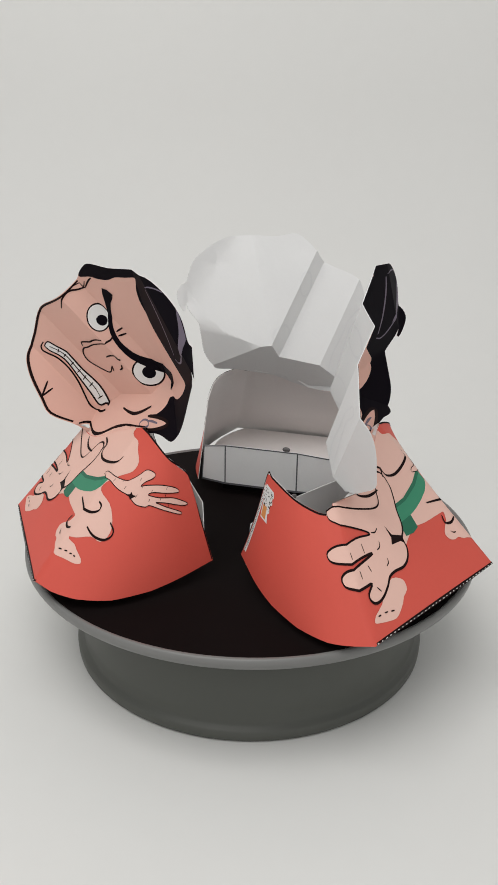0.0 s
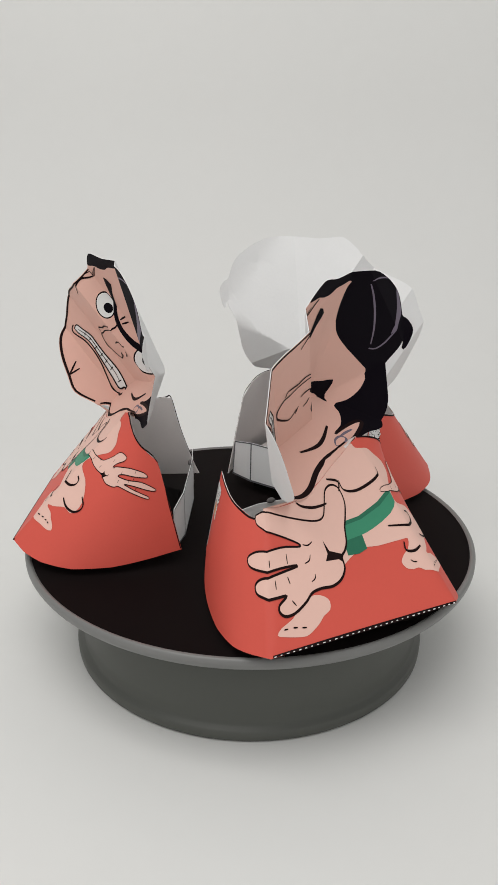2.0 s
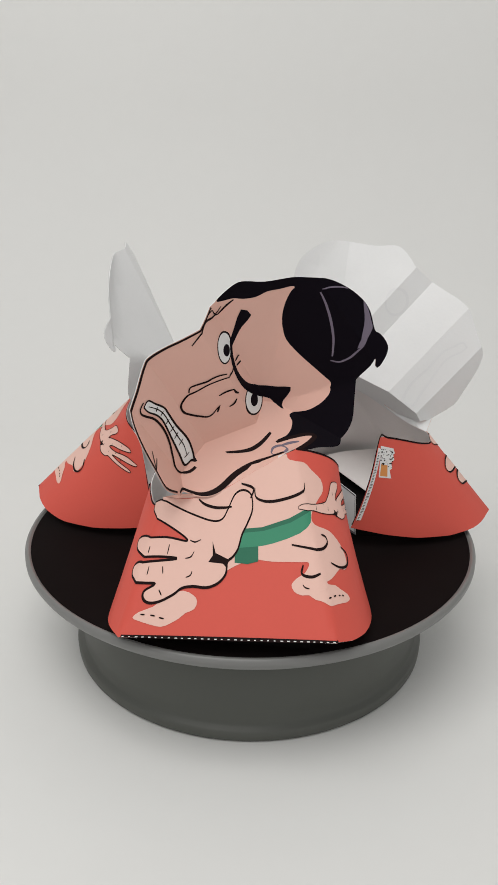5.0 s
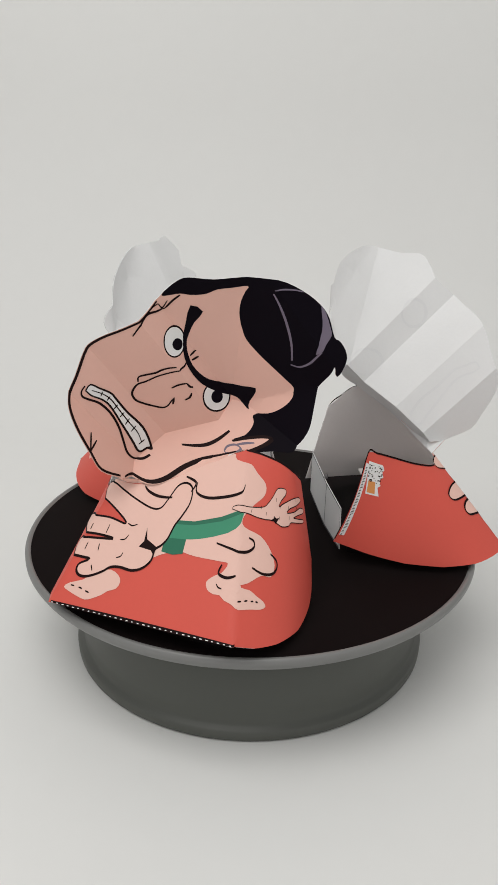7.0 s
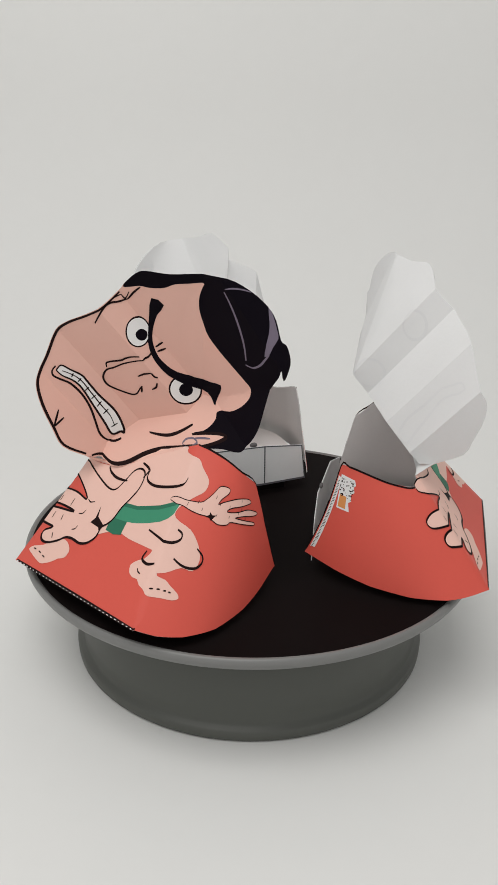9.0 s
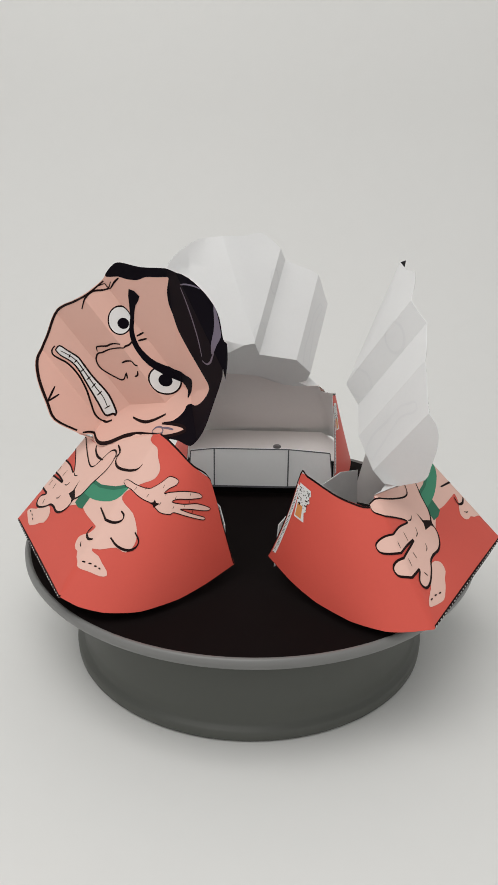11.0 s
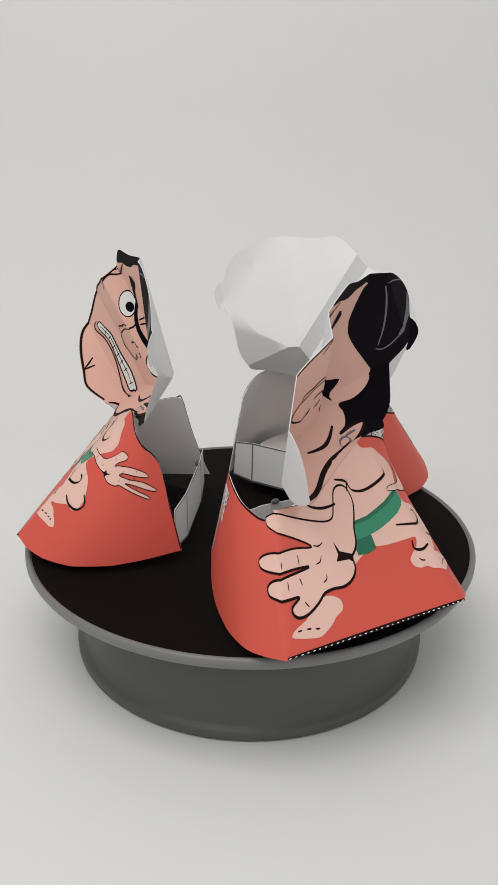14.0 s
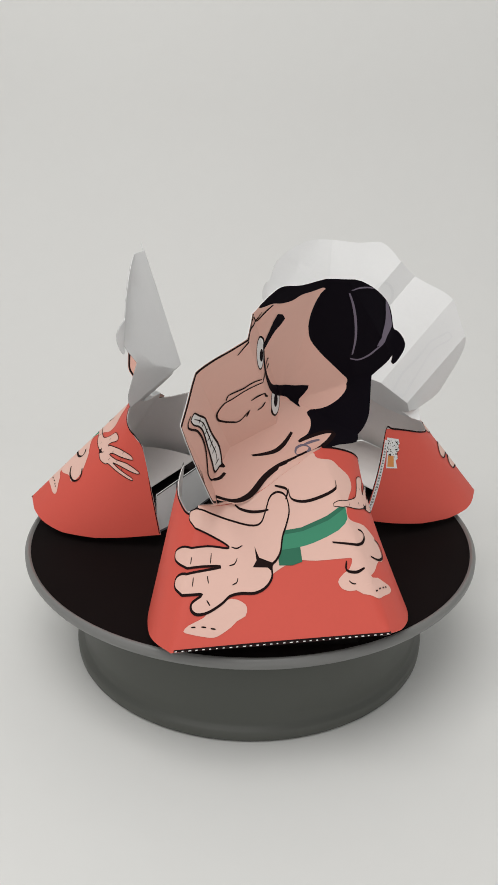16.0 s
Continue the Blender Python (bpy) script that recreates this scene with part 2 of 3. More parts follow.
    patch("printed_patch", [(-58.2, 46.3), (-48.9, 48.2), (-39, 46.2), (-28.1, 43.8), (-14.3, 41.4), (-7.5, 42), (-4, 45.9), (-0.1, 50.9), (5.7, 52.5), (11, 50.9), (11.8, 45.8), (8.5, 40.8), (5.3, 36.9), (3.2, 32), (0.5, 29.2), (-2.4, 27.3), (-2.8, 23.4), (-6.4, 20.1), (-12, 18.4), (-18.9, 18.5), (-24.3, 17.7), (-28.1, 15.3), (-34.3, 12.6), (-39.4, 12.1), (-42.4, 13.7), (-42.5, 16.1), (-38.2, 18.6), (-43.8, 18.7), (-50.6, 18.7), (-56.3, 19.3), (-56.8, 22.6), (-49.3, 25.6), (-30, 27.6), (-40.5, 28.1), (-56.1, 27.3), (-62.9, 28), (-63.5, 31), (-54.9, 33.9), (-39.3, 35), (-27.1, 33.9), (-28.3, 35.3), (-36.9, 38.3), (-47.7, 41.4), (-57, 43.3)], SKIN, lift=0.24, label="large pale pink printed cartoon hand", smooth=2, **R)
    small = [(42.1, 46.3), (42.9, 47.3), (47.9, 48.1), (56.8, 47.1), (71.3, 46.2), (77.2, 47.2), (83.6, 49.1), (91, 51.6), (98.9, 51.4), (104.5, 50.1), (102.2, 48.3), (93.9, 46.6), (89.9, 44.7), (97.3, 45.2), (114.5, 45.2), (129.8, 43.3), (133.7, 40.8), (120.7, 41.2), (105.9, 42), (100, 41), (111.9, 39.5), (127.5, 38.4), (140.5, 34.6), (136.7, 33.7), (120.3, 36.5), (109.3, 37.4), (115, 35.9), (131.9, 31.4), (132.2, 29.8), (118.5, 33.1), (104, 36.2), (99.4, 35.7), (90.7, 36.7), (84.3, 38.9), (80.3, 40.5), (71.9, 41.7), (63.6, 43.2), (55, 45), (46.8, 45.9)]
    patch("printed_patch", small, SKIN, lift=0.24, label="small pale pink printed cartoon hand", smooth=2, **R)
    patch("printed_mark", [(-11.7, 34.2), (-9.2, 30.2), (-1.7, 28.2), (-2.5, 25.3), (-4.8, 26.7), (-12.8, 27), (-10.7, 29.3)], INK, lift=0.27, smooth=1, **R)
    patch("printed_mark", [(82, 42.1), (84.4, 40.8), (88.1, 40.5), (85.5, 39.7), (83.1, 38.8), (81.4, 40), (77.5, 40.7), (81.4, 41.1)], INK, lift=0.27, smooth=1, **R)
    loop = [(-58.2, 46.3), (-48.9, 48.2), (-39, 46.2), (-28.1, 43.8), (-14.3, 41.4), (-7.5, 42), (-4, 45.9), (-0.1, 50.9), (5.7, 52.5), (11, 50.9), (11.8, 45.8), (8.5, 40.8), (5.3, 36.9), (3.2, 32), (0.5, 29.2), (-2.4, 27.3), (-2.8, 23.4), (-6.4, 20.1), (-12, 18.4), (-18.9, 18.5), (-24.3, 17.7), (-28.1, 15.3), (-34.3, 12.6), (-39.4, 12.1), (-42.4, 13.7), (-42.5, 16.1), (-38.2, 18.6), (-43.8, 18.7), (-50.6, 18.7), (-56.3, 19.3), (-56.8, 22.6), (-49.3, 25.6), (-30, 27.6), (-40.5, 28.1), (-56.1, 27.3), (-62.9, 28), (-63.5, 31), (-54.9, 33.9), (-39.3, 35), (-27.1, 33.9), (-28.3, 35.3), (-36.9, 38.3), (-47.7, 41.4), (-57, 43.3)]
    sets = [(loop + loop[:1], 1.0), (small + small[:1], 0.45)]
    for p in ([(-24.3, 48.9), (-20.4, 47.3), (-13.2, 46.1), (-6.3, 46.1), (-1.8, 46.5)], [(13.7, 53.4), (14.8, 49.8), (24.1, 48.6), (39.5, 50.5), (48.9, 52.8), (51.4, 55)], [(4.1, 54.8), (12.7, 53.2), (10.6, 49.7)], [(34.2, 34.1), (45.4, 33.1), (54.8, 32.1), (60.6, 33.1), (60.4, 35.2), (56.5, 36.6)], [(38.9, 27.6), (37.4, 24.6), (42.3, 23.8), (47.4, 25.1)], [(59, 26.5), (66.5, 23.4), (74.3, 21.9), (79, 23.1), (79.3, 25.8), (74.6, 29)]):
        sets.append((p, 1.05))
    for p in ([(-25, 34.3), (-21.8, 33.7), (-18.7, 34.6)], [(-25.6, 27.9), (-22.7, 28.5), (-21.4, 30.4)], [(-23.4, 21.4), (-21.2, 22.2), (-20.7, 23.7)], [(-47, 31.6), (-46.8, 29.1)], [(-36.2, 32.5), (-36, 29)], [(-44, 24.5), (-43.7, 21.5)], [(-36.8, 24.8), (-35.7, 22.3)], [(-35.6, 16.7), (-33.6, 14.8)], [(49.2, 17), (51.6, 16.7)], [(53.7, 16.5), (55.8, 16.3)], [(57.9, 15.7), (59.6, 15.5)], [(61, 15.1), (62.5, 14.6)], [(-41.1, 8), (-39.1, 8)], [(-36.5, 8), (-34.3, 7.8)], [(-32.2, 7.4), (-29.9, 7.1)], [(36.9, 21.1), (38.1, 20.2), (40, 20)]):
        sets.append((p, 0.55))
    for i in range(0, len(small) - 1, 3):
        m = Vector(small[i]).lerp(sum((Vector(q) for q in small), Vector((0, 0))) / len(small), 0.3)
        sets.append(([m, m + Vector((1.0, 1.3))], 0.4))
    lines("printed_line", sets, INK, lift=0.30, label="dark brown printed line", **R)
    lines("edge_line", [([(51, 67.2), (75, 65.7), (103, 62.2), (126, 56.7), (149.3, 48.7), (149.3, 26), (149.3, 1.6)], 1.0), ([(-53, 45.2), (-65, 45.2), (-81, 47.6), (-102, 51.2), (-121, 53.6), (-130, 53.5), (-139.7, 30), (-149.3, 6.5)], 1.0)], INK, lift=0.17, label="thin dark edge line", **R)
    patch("printed_label", [(-129, 49.5), (-116, 47.5), (-115.5, 45), (-117.5, 44), (-117, 41.5), (-120.5, 40), (-120, 37), (-122.5, 36), (-122, 31.5), (-132, 32.5)], WHITE, lift=0.16, label="white printed label with unreadable marks", smooth=1, **R)
    patch("printed_block", [(-129.5, 39.5), (-124, 38.8), (-125, 32.6), (-131, 33.3)], ORANGE, lift=0.19, smooth=1, **R)
    patch("printed_strip", [(-147, 9), (-144, 9), (-128.5, 47.5), (-131.5, 48.5)], WHITE, lift=0.16, label="white strip of unreadable small print", smooth=1, **R)
    bm = bmesh.new()
    rnd = random.Random(4)
    for i in range(46):
        h = 9 + 0.82 * i
        s = -147 + 15.6 * (h - 9) / 39
        w = 0.8 + 1.2 * rnd.random()
        flat(bm, [(s + 0.5, h), (s + 0.5 + w, h), (s + 0.6 + w, h + 0.32), (s + 0.6, h + 0.32)])
    for i in range(54):
        a, b = rnd.random(), rnd.random()
        s, h = -129 + 10.5 * a - 2.5 * b + a * 1.5 * (1 - b), 47.6 - 1.6 * a - 9 * b
        w, k = 0.5 + 0.9 * rnd.random(), 0.3 + 0.5 * rnd.random()
        flat(bm, [(s, h), (s + w, h + 0.2), (s + w + 0.2, h + k), (s + 0.1, h + k)])
    crease(bm, ROBE_CUTS)
    part("print_bars", fold(bm, on_robe, 0.24), INK, robe, "tiny dark print bars")["kind"] = "stuff"
    # perforated front edge
    bm = bmesh.new()
    for i in range(33):
        x, z = -46.5 + 2.9 * i, 0.15 + 3.5 * i / 33
        w = 0.7 + 0.6 * rnd.random()
        flat(bm, [(x, z - 0.05), (x + w, z), (x + w, z + 0.3), (x, z + 0.25)])
    part("perforation", fold(bm, on_robe, 0.2), PAPER, robe, "white perforated cut along the lower edge")["kind"] = "stuff"
    lines("fold_line", [([(-47, 0.45), (0, 2.15), (49, 3.9)], 1.3)], INK, lift=0.12, label="dark fold line along the lower edge", **R)
    # low back wall of three folded panels
    X, Y = [-42.5, -15, 29.5, 45.5], [-37.0, -34.0, -33.5, -37.0]
    XT, YT = [-40.0, -15, 29.5, 44.0], [-37.3, -34.4, -33.9, -37.1]
    bm = bmesh.new()
    rows = [[bm.verts.new((x * MM, (y - d) * MM, (z - (3 if z > 20 and abs(x) > 30 else 0)) * MM)) for x, y in zip(*c)] for d, z, c in ((0, 8, (X, Y)), (0, 33.5, (XT, YT)), (0.4, 33.5, (XT, YT)), (0.4, 8, (X, Y)))]
    for a, b in zip(rows, rows[1:] + rows[:1]):
        for k in range(3):
            bm.faces.new((a[k], a[k + 1], b[k + 1], b[k]))
    for k in (0, 3):
        bm.faces.new([r[k] for r in rows])
    bmesh.ops.recalc_face_normals(bm, faces=bm.faces)
    wall = part("back_wall", bm, PAPER, thing, "low white card wall folded in three panels")

    def bar(x0, y0, z0, x1, y1, z1, w):
        bm = bmesh.new()
        a, b = Vector((x0, y0 + 0.12, z0)), Vector((x1, y1 + 0.12, z1))
        s = Vector((w / 2, 0, 0)) if abs(z1 - z0) > 5 else Vector((0, 0, w / 2))
        bm.faces.new([bm.verts.new(q * MM) for q in (a - s, b - s, b + s, a + s)])
        part("fold_line", bm, GREYLINE, wall, "dark grey printed fold line")

    for k in range(3):
        bar(XT[k], YT[k], 33.1 if k else 30.1, XT[k + 1], YT[k + 1], 33.1 if k < 2 else 30.1, 0.7)
        bar(X[k], Y[k], 8.6, X[k + 1], Y[k + 1], 8.6, 1.2)
    for k in range(4):
        bar(X[k], Y[k], 8, XT[k], YT[k], 33 if k in (1, 2) else 30, 0.8 if k in (1, 2) else 0.6)
    bm = bmesh.new()
    bmesh.ops.create_uvsphere(bm, u_segments=14, v_segments=8, radius=2.1 * MM, matrix=pose(-0.008, -0.0352, 0.0346) @ Matrix.Diagonal((1.15, 0.45, 0.75, 1)))
    for f in bm.faces:
        f.smooth = True
    part("tab_end", bm, BOARD2, thing, "small grey folded tab end")
    # unseen black block, added to keep the gap under the card dark
    bm = bmesh.new()
    c = Vector((0, -74))
    ring2 = [c + (p - c) * 0.73 for p in LOWER[::4]]
    lo = [bm.verts.new((p[0] * MM, p[1] * MM, 0)) for p in ring2]
    hi = [bm.verts.new((p[0] * MM, p[1] * MM, (LOW - 1.5) * MM)) for p in ring2]
    bm.faces.new(lo[::-1])
    bm.faces.new(hi)
    for k in range(len(lo)):
        j = (k + 1) % len(lo)
        bm.faces.new((lo[k], lo[j], hi[j], hi[k]))
    bmesh.ops.recalc_face_normals(bm, faces=bm.faces)
    part("gap_block", bm, GAP_BLACK, thing, "unseen black block added under the card")
    # pale sheet added inside the robe, brightens its back by bounce
    bm = bmesh.new()
    c2 = [c + (p - c) * 0.84 for p in LOWER if p[1] < -64]
    f1 = [bm.verts.new((p[0] * MM, p[1] * MM, (LOW + 5.0) * MM)) for p in c2]
    f2 = [bm.verts.new((p[0] * MM, p[1] * MM, (LOW + 5.4) * MM)) for p in c2]
    bm.faces.new(f1[::-1])
    bm.faces.new(f2)
    for k in range(len(f1)):
        j = (k + 1) % len(f1)
        bm.faces.new((f1[k], f1[j], f2[j], f2[k]))
    bmesh.ops.recalc_face_normals(bm, faces=bm.faces)
    part("bounce_card", bm, LINING, thing, "pale sheet added inside the robe to bounce light")
    # neck fold between robe and mask
    jaw = [(27, -5.7), (25.5, -9.5), (24, -13.4), (22.5, -17.5), (20.9, -21.4), (18.8, -30.1), (17.1, -41.3), (13, -49), (5, -55)]
    bm = bmesh.new()
    low = [bm.verts.new(on_robe(s, h, -0.2) * MM) for s, h in neck]
    high = [bm.verts.new(on_tilted(u, v, -0.2) * MM) for u, v in jaw]
    for k in range(8):
        bm.faces.new((low[k], low[k + 1], high[k + 1], high[k]))
    bm.normal_update()
    back = [[bm.verts.new(v.co - v.normal * math.copysign(0.3 * MM, v.normal.dot(Vector((0.5, -0.8, 0.2))))) for v in row] for row in (low, high)]
    for k in range(8):
        bm.faces.new((back[0][k], back[1][k], back[1][k + 1], back[0][k + 1])).material_index = 1
    part("neck_fold", bm, [SKIN, PAPER], thing, "pale pink card fold joining robe and mask")
    # mask
    bm = bmesh.new()
    flat(bm, rounded([(3.8, -55.5), (-8, -59.2), (-17.5, -57.4), (-29.2, -54.4), (-37.6, -50.5), (-41.3, -45.8), (-44.9, -38.5), (-50.9, -27.5), (-51.5, -19.5), (-49.8, -10.1), (-48.6, 0.1), (-48.9, 9.6), (-50.2, 14.1), (-51.1, 21), (-49.6, 25.6), (-42.5, 33.4), (-35.8, 44), (-28.7, 53.6), (-19.8, 58.7), (-11, 60.9), (-4.3, 60.3), (3.6, 56.9), (6.4, 57.6), (11, 55.6), (14.9, 52), (18.6, 47.2), (14.3, 49.1), (17, 46.1), (20.8, 39.9), (26.8, 31.5), (32.1, 23.9), (35.3, 17), (36.3, 12.1), (35.2, 8.8), (32.5, 4.6), (30.3, 0), (27.8, -6.3), (24.8, -13.9), (21.8, -21.9), (19.5, -30.7), (17.6, -41.7), (14.6, -48.5), (9.2, -52.1), (6.8, -54.6)], 3))
    crease(bm, MASK_CUTS)
    mask = part("mask", fold(bm, on_tilted, 0, 0.35, domed), [FACE, PAPER], thing, "folded tan card mask with a white back")
    M = dict(parent=mask, place=on_tilted, cuts=MASK_CUTS)
    # cartoon face printed on the mask: hair, ear, eyes, brow and teeth
    crown = [(-48.9, 12.4), (-50.2, 14.1), (-51.1, 21), (-49.6, 25.6), (-42.5, 33.4), (-35.8, 44), (-28.7, 53.6), (-19.8, 58.7), (-11, 60.9), (-4.3, 60.3), (3.6, 56.9), (6.4, 57.6), (11, 55.6), (14.9, 52), (18.6, 47.2), (14.3, 49.1), (17, 46.1), (20.8, 39.9), (26.8, 31.5), (32.1, 23.9), (35.3, 17), (36.3, 12.1), (35.2, 8.8), (32.5, 4.6), (30.3, 0)]
    hairline = [(27.9, -5.5), (23.4, -5.4), (24.8, 0.4), (25, 4.8), (24.4, 8.3), (23.2, 10.5), (24.7, 15.8), (24.4, 21.1), (23.1, 26.1), (21.3, 29.7), (18.5, 31.6), (14.5, 31.3), (7.3, 30.5), (-0.2, 29.7), (-8.7, 29.6), (-14.9, 31.4), (-21.6, 34.1), (-26.5, 37.8), (-29.5, 41.7), (-31.1, 43.3), (-34.1, 37.9), (-37.3, 32.4), (-38.5, 27.4), (-41.7, 22.4), (-45.2, 18.9), (-47.2, 15.1)]
    patch("printed_patch", crown + hairline, BLACK, lift=0.06, label="black printed cartoon hair", smooth=3, **M)
    patch("printed_patch", [(23.4, -5.4), (25.8, 0.7), (28.3, 6.1), (29.9, 8.3), (30.5, 8.1), (29.9, 3.6), (28.2, -3), (26.9, -7.6), (25.8, -9.5), (24.1, -9.3)], FACE, lift=0.10, label="tan printed cartoon ear", smooth=2, **M)
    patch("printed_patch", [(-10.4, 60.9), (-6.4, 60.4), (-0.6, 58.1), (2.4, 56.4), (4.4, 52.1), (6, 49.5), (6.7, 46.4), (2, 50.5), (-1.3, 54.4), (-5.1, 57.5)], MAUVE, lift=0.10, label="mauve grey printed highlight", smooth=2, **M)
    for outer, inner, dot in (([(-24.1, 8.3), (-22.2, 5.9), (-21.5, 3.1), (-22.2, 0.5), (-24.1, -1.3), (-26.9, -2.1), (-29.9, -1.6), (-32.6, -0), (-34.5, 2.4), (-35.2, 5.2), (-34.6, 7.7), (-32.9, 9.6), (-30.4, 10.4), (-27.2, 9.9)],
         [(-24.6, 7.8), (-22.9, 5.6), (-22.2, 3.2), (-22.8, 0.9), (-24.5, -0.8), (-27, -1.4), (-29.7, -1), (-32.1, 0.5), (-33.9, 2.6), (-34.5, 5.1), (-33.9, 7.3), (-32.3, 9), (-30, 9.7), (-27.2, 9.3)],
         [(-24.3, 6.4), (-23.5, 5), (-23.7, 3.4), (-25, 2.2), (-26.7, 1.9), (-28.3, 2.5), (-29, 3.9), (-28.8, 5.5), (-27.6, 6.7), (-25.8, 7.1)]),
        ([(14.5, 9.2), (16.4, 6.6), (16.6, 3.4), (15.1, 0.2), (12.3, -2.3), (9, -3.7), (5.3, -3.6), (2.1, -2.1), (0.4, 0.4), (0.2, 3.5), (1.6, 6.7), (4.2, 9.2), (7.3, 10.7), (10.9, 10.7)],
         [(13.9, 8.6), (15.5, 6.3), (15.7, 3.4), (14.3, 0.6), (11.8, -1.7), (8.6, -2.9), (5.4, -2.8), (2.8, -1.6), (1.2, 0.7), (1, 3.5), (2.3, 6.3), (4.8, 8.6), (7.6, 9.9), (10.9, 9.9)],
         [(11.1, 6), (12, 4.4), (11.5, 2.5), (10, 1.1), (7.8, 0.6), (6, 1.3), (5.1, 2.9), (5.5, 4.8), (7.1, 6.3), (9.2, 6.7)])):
        patch("printed_eye", outer, INK, lift=0.06, smooth=2, **M)
        patch("printed_eye", inner, WHITE, lift=0.09, label="white of a printed cartoon eye", smooth=2, **M)
        patch("printed_eye", dot, BLACK, lift=0.12, label="black pupil of a printed cartoon eye", smooth=2, **M)
        lines("show_through", [(outer + outer[:1], 1.6)], GHOST, lift=-0.42, label="faint print showing through the card", **M)
    patch("printed_band", [(-37.8, 19.4), (-31.9, 22), (-29.6, 16.3), (-26, 11.4), (-22.1, 7.5), (-18.2, 5.3), (-13, 3.9), (-7.1, 4.2), (-1.1, 5.9), (6.5, 10.7), (11.6, 15.9), (14.2, 19.5), (17.7, 16.5), (21.4, 11), (19.4, 11), (16.1, 10.9), (12.4, 8.3), (5.2, 4.5), (-2.9, 1.7), (-9.9, 1.2), (-16.1, 2), (-21.6, 4.5), (-26.4, 8.6), (-31.7, 13.3)], BLACK, lift=0.15, label="bent black printed cartoon brow", smooth=2, **M)
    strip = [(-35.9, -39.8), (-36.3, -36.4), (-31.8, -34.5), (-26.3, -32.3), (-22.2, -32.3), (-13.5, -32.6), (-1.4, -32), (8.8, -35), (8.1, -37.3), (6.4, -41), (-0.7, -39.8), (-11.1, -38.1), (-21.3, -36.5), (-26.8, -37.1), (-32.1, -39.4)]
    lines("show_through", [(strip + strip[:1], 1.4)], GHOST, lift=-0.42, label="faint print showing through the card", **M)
    patch("printed_strip", strip, WHITE, lift=0.07, label="white printed cartoon teeth", smooth=1, **M)
    sets = [(strip + strip[:1], 1.1)]
    mid = Vector((-8, -5))
    for p in ([(3.8, -55.5), (-8, -59.2), (-17.5, -57.4), (-29.2, -54.4), (-37.6, -50.5), (-41.3, -45.8), (-44.9, -38.5), (-50.9, -27.5), (-51.5, -19.5), (-49.8, -10.1), (-48.6, 0.1), (-48.9, 9.6)], [(6.6, -54.4), (9, -51.9), (14.5, -48.4), (17.5, -41.6), (19.4, -30.5), (21.7, -21.8), (24.7, -13.9), (26.9, -7.6)]):
        sets.append(([Vector(q) + (mid - Vector(q)).normalized() * 0.9 for q in p], 1.3))
    for p in ([(-37.7, -38.6), (-37, -41.3), (-34.9, -42.6), (-31.7, -41.5), (-26.5, -39.1), (-19, -38.5), (-11, -40), (-3.5, -43), (2.3, -45.3), (7.1, -44.9), (9.4, -42.3), (10.3, -38.2)], [(23.4, -5.4), (25.8, 0.7), (28.3, 6.1), (29.9, 8.3), (30.5, 8.1), (29.9, 3.6), (28.2, -3), (26.9, -7.6)]):
        sets.append((p, 1.1))
    for p in ([(-19.2, -2.7), (-21, -5.7), (-21.9, -8.7), (-22.2, -11.4), (-24, -15.7), (-24.6, -18.3), (-22.6, -19.8)], [(-16.6, -2.3), (-18.1, -5.3), (-20.1, -11.5), (-20.8, -17.1), (-21.6, -20.5), (-20.3, -23.7), (-18.1, -25.6), (-14.4, -25.9), (-10.3, -23.8), (-6.6, -21.2), (-4, -19), (-3.6, -16.7), (-4.9, -14), (-5.6, -12)], [(-16.9, 3), (-16.3, 0.7), (-16.8, -1.4), (-16.6, -2.3)], [(-11, -10.3), (-10.6, -6.9), (-9.2, -3.7)], [(-9.2, -3.7), (-6.8, -3.5), (-5.6, -2.5)], [(-3.4, -4.7), (-1.7, -6.7), (-1.7, -9.1)], [(-5.2, -12.6), (-2.9, -14.5)], [(-17.4, 5.7), (-16.8, 9.6)], [(-15.2, 5), (-13.5, 8.8)], [(-17.7, -56.7), (-21.4, -50.6)], [(-17.7, -56.7), (-16.8, -51.2)], [(-43.8, -8.8), (-46.8, -2.3), (-47.3, 2.3), (-44.8, 6.5), (-43.2, 10.2)], [(-43.2, 10.2), (-44.4, 14.9), (-44.7, 18.6)], [(14.6, -23.9), (17.1, -19.9), (19.2, -15.5), (20.5, -9.9), (21.3, -2.9)]):
        sets.append((p, 1.0))
    for p in ([(-33.9, -37.8), (-28.9, -35.3), (-24, -34.2), (-17.4, -34.6), (-8.2, -35.2), (-1.6, -35.4), (4, -37.2)], [(-29.7, -34.6), (-28.6, -36.6)], [(-25.3, -33.5), (-24.9, -35.9)], [(-19.5, -33.5), (-19.3, -36.5)], [(-14.3, -33.7), (-14.1, -36.7)], [(-10, -33.8), (-9.3, -37.2)], [(-4.8, -33.8), (-4.4, -37.4)], [(3.9, -35.3), (3.5, -38.9)], [(-47.8, 2.8), (-48.2, 5.9), (-46.7, 9.1)], [(-46.7, 9.1), (-44.1, 9.4), (-45.7, 12.9)]):
        sets.append((p, 0.6))
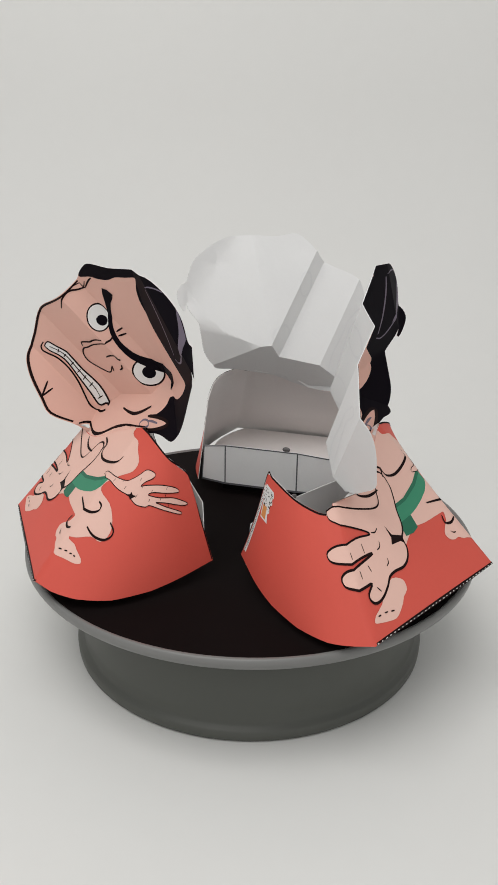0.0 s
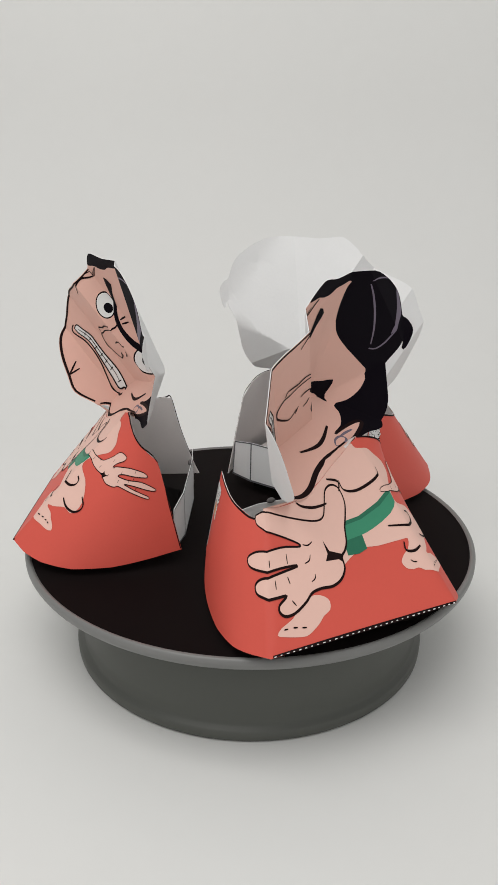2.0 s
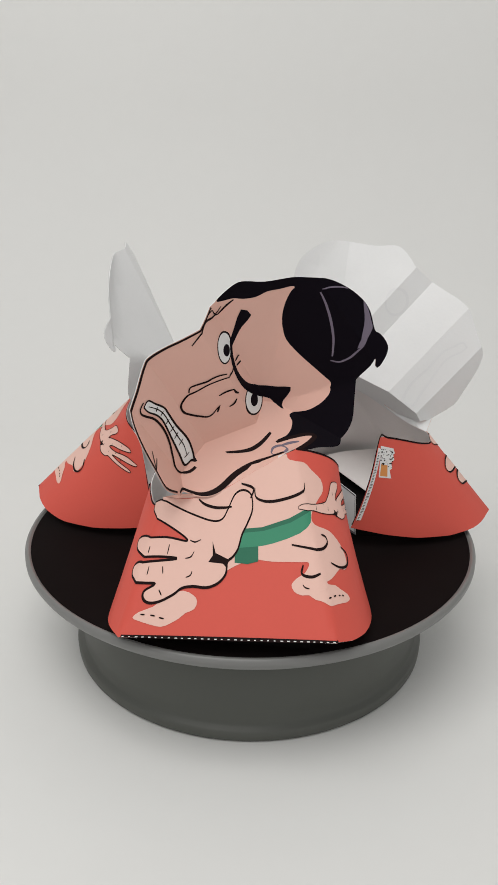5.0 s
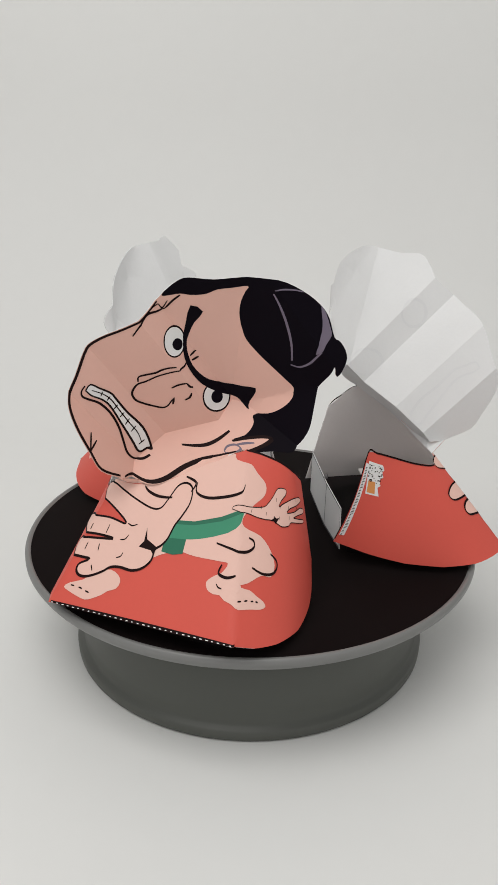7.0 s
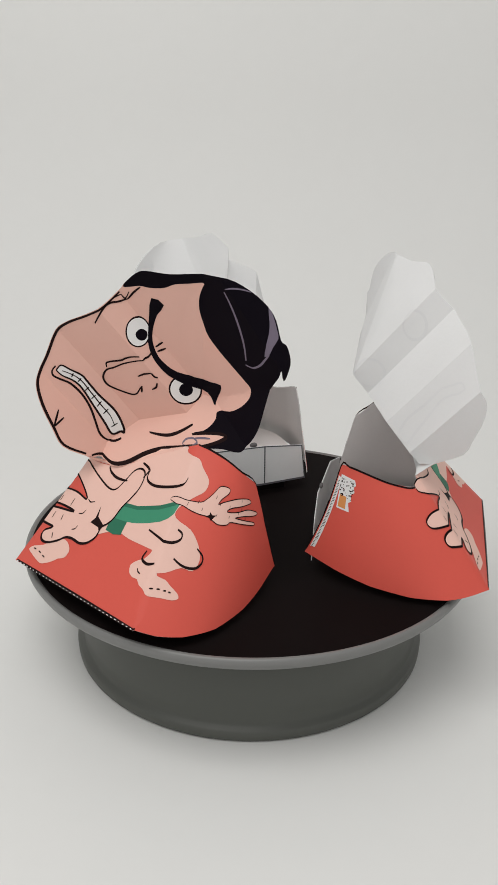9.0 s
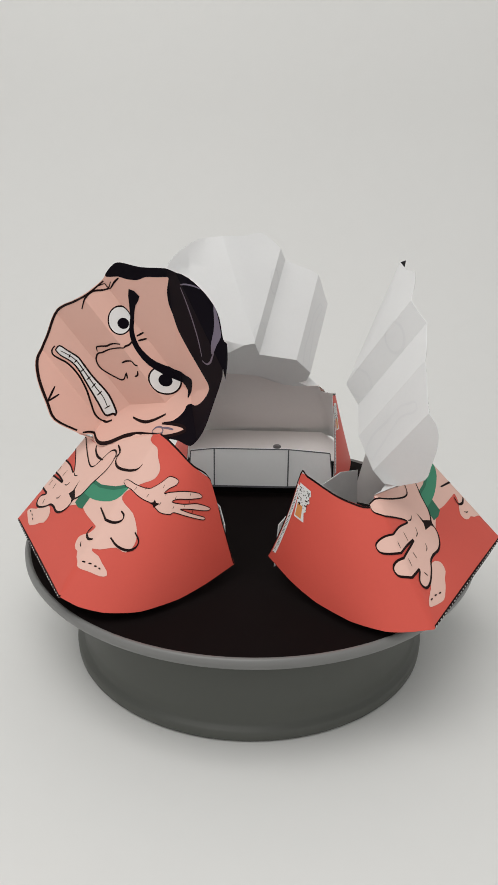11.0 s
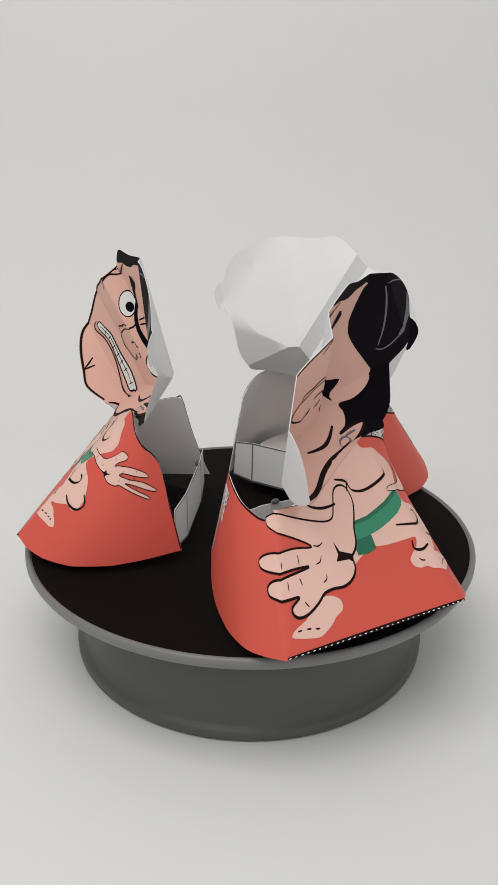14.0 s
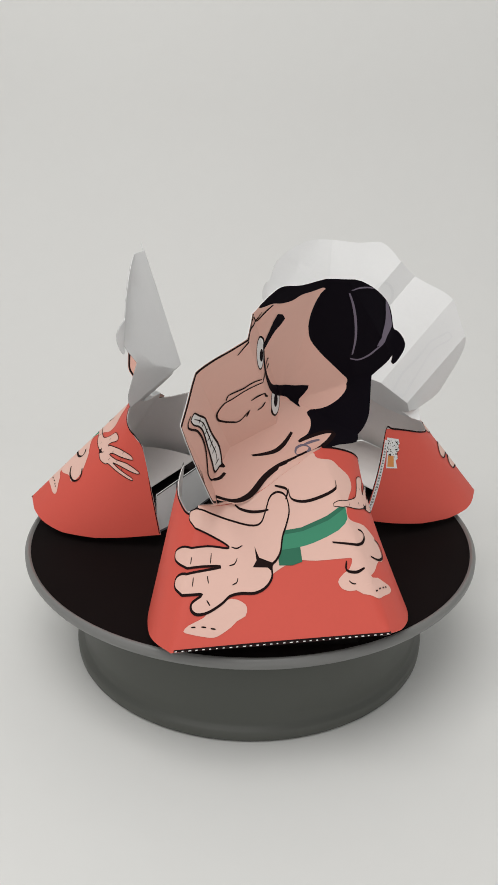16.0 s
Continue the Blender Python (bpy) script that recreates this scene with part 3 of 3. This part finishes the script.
    rim = rounded([(3.8, -55.5), (-8, -59.2), (-17.5, -57.4), (-29.2, -54.4), (-37.6, -50.5), (-41.3, -45.8), (-44.9, -38.5), (-50.9, -27.5), (-51.5, -19.5), (-49.8, -10.1), (-48.6, 0.1), (-48.9, 9.6), (-50.2, 14.1), (-51.1, 21), (-49.6, 25.6), (-42.5, 33.4), (-35.8, 44), (-28.7, 53.6), (-19.8, 58.7), (-11, 60.9), (-4.3, 60.3), (3.6, 56.9), (6.4, 57.6), (11, 55.6), (14.9, 52), (18.6, 47.2), (14.3, 49.1), (17, 46.1), (20.8, 39.9), (26.8, 31.5), (32.1, 23.9), (35.3, 17), (36.3, 12.1), (35.2, 8.8), (32.5, 4.6), (30.3, 0), (27.8, -6.3), (24.8, -13.9), (21.8, -21.9), (19.5, -30.7), (17.6, -41.7), (14.6, -48.5), (9.2, -52.1), (6.8, -54.6)], 3)

    def inside(p):
        hit = False
        for (x0, y0), (x1, y1) in zip([q[:2] for q in rim], [q[:2] for q in rim[1:] + rim[:1]]):
            if (y0 > p[1]) != (y1 > p[1]) and p[0] < x0 + (x1 - x0) * (p[1] - y0) / (y1 - y0):
                hit = not hit
        return hit

    def trimmed(pts):
        out = []
        for q in pts:
            q = Vector(q[:2])
            for _ in range(12):
                if inside(q + (q - mid).normalized() * 0.7):
                    break
                q = q + (mid - q).normalized() * 0.5
            out.append(q)
        return out

    sets = [(trimmed(p), w) for p, w in sets]
    lines("printed_line", sets, INK, lift=0.18, label="dark brown printed line", **M)
    lines("printed_line", [([(-24.5, 48.8), (-18.4, 47.7), (-10.2, 45.4), (-1.3, 42), (6.2, 38)], 0.8), ([(-25.5, 49.9), (-24.5, 52.5), (-21.9, 56.1), (-19.1, 58.7)], 0.7), ([(7.8, 36.6), (10, 38.7), (9.7, 42.3), (8.1, 45.5), (6.3, 48.8)], 0.9), ([(23.5, -11.3), (23.4, -8.7), (24.6, -5.6), (26.2, -5), (26, -7.6), (24.4, -11.2), (23.5, -11.3)], 0.7), ([(24.8, -5.2), (26.2, -1.8), (27.8, 1.4)], 0.7)], MAUVE, lift=0.16, label="fine grey highlight line", **M)
    return thing


AXIS = (0.0034, 0.0, 0.0)
LABEL = "folded card standee with red robe and hollow mask, on the turntable"
standees = [tagged(build_standee(tilt, nudge), LABEL, "paper standee", "standees on the turntable") for tilt, nudge in (
    ((-1.1, -0.8, 2.8), (1.4, -1.3, -0.2)), ((6.7, 3.7, 5.4), (0.4, 0.3, -0.7)), ((3.3, 1.3, 4.8), (0.3, -2.3, -0.4)))]
START = [43.3 - 0.5, 43.3 - 117.86 + 1.98, 43.3 + 121.78 - 0.5]
SHIFT = [(0.5, -0.3), (-2.9, -3.8), (0.4, -2.0)]
TURN = [0, -9.92, -19.88, -29.75, -39.52, -49.24, -58.98, -68.8, -78.65, -88.57, -98.59, -108.68, -118.84, -129.03, -139.24, -149.55, -159.97]


def motions():
    for ob, a, d in zip(standees, START, SHIFT):
        walk(ob, [(t, pose(*AXIS, 0, 0, a + TURN[t]) @ pose(d[0] * MM, d[1] * MM, 0)) for t in range(17)])
    walk(platter, [(t, pose(0, 0, 0, 0, 0, TURN[t])) for t in range(17)])


motions()
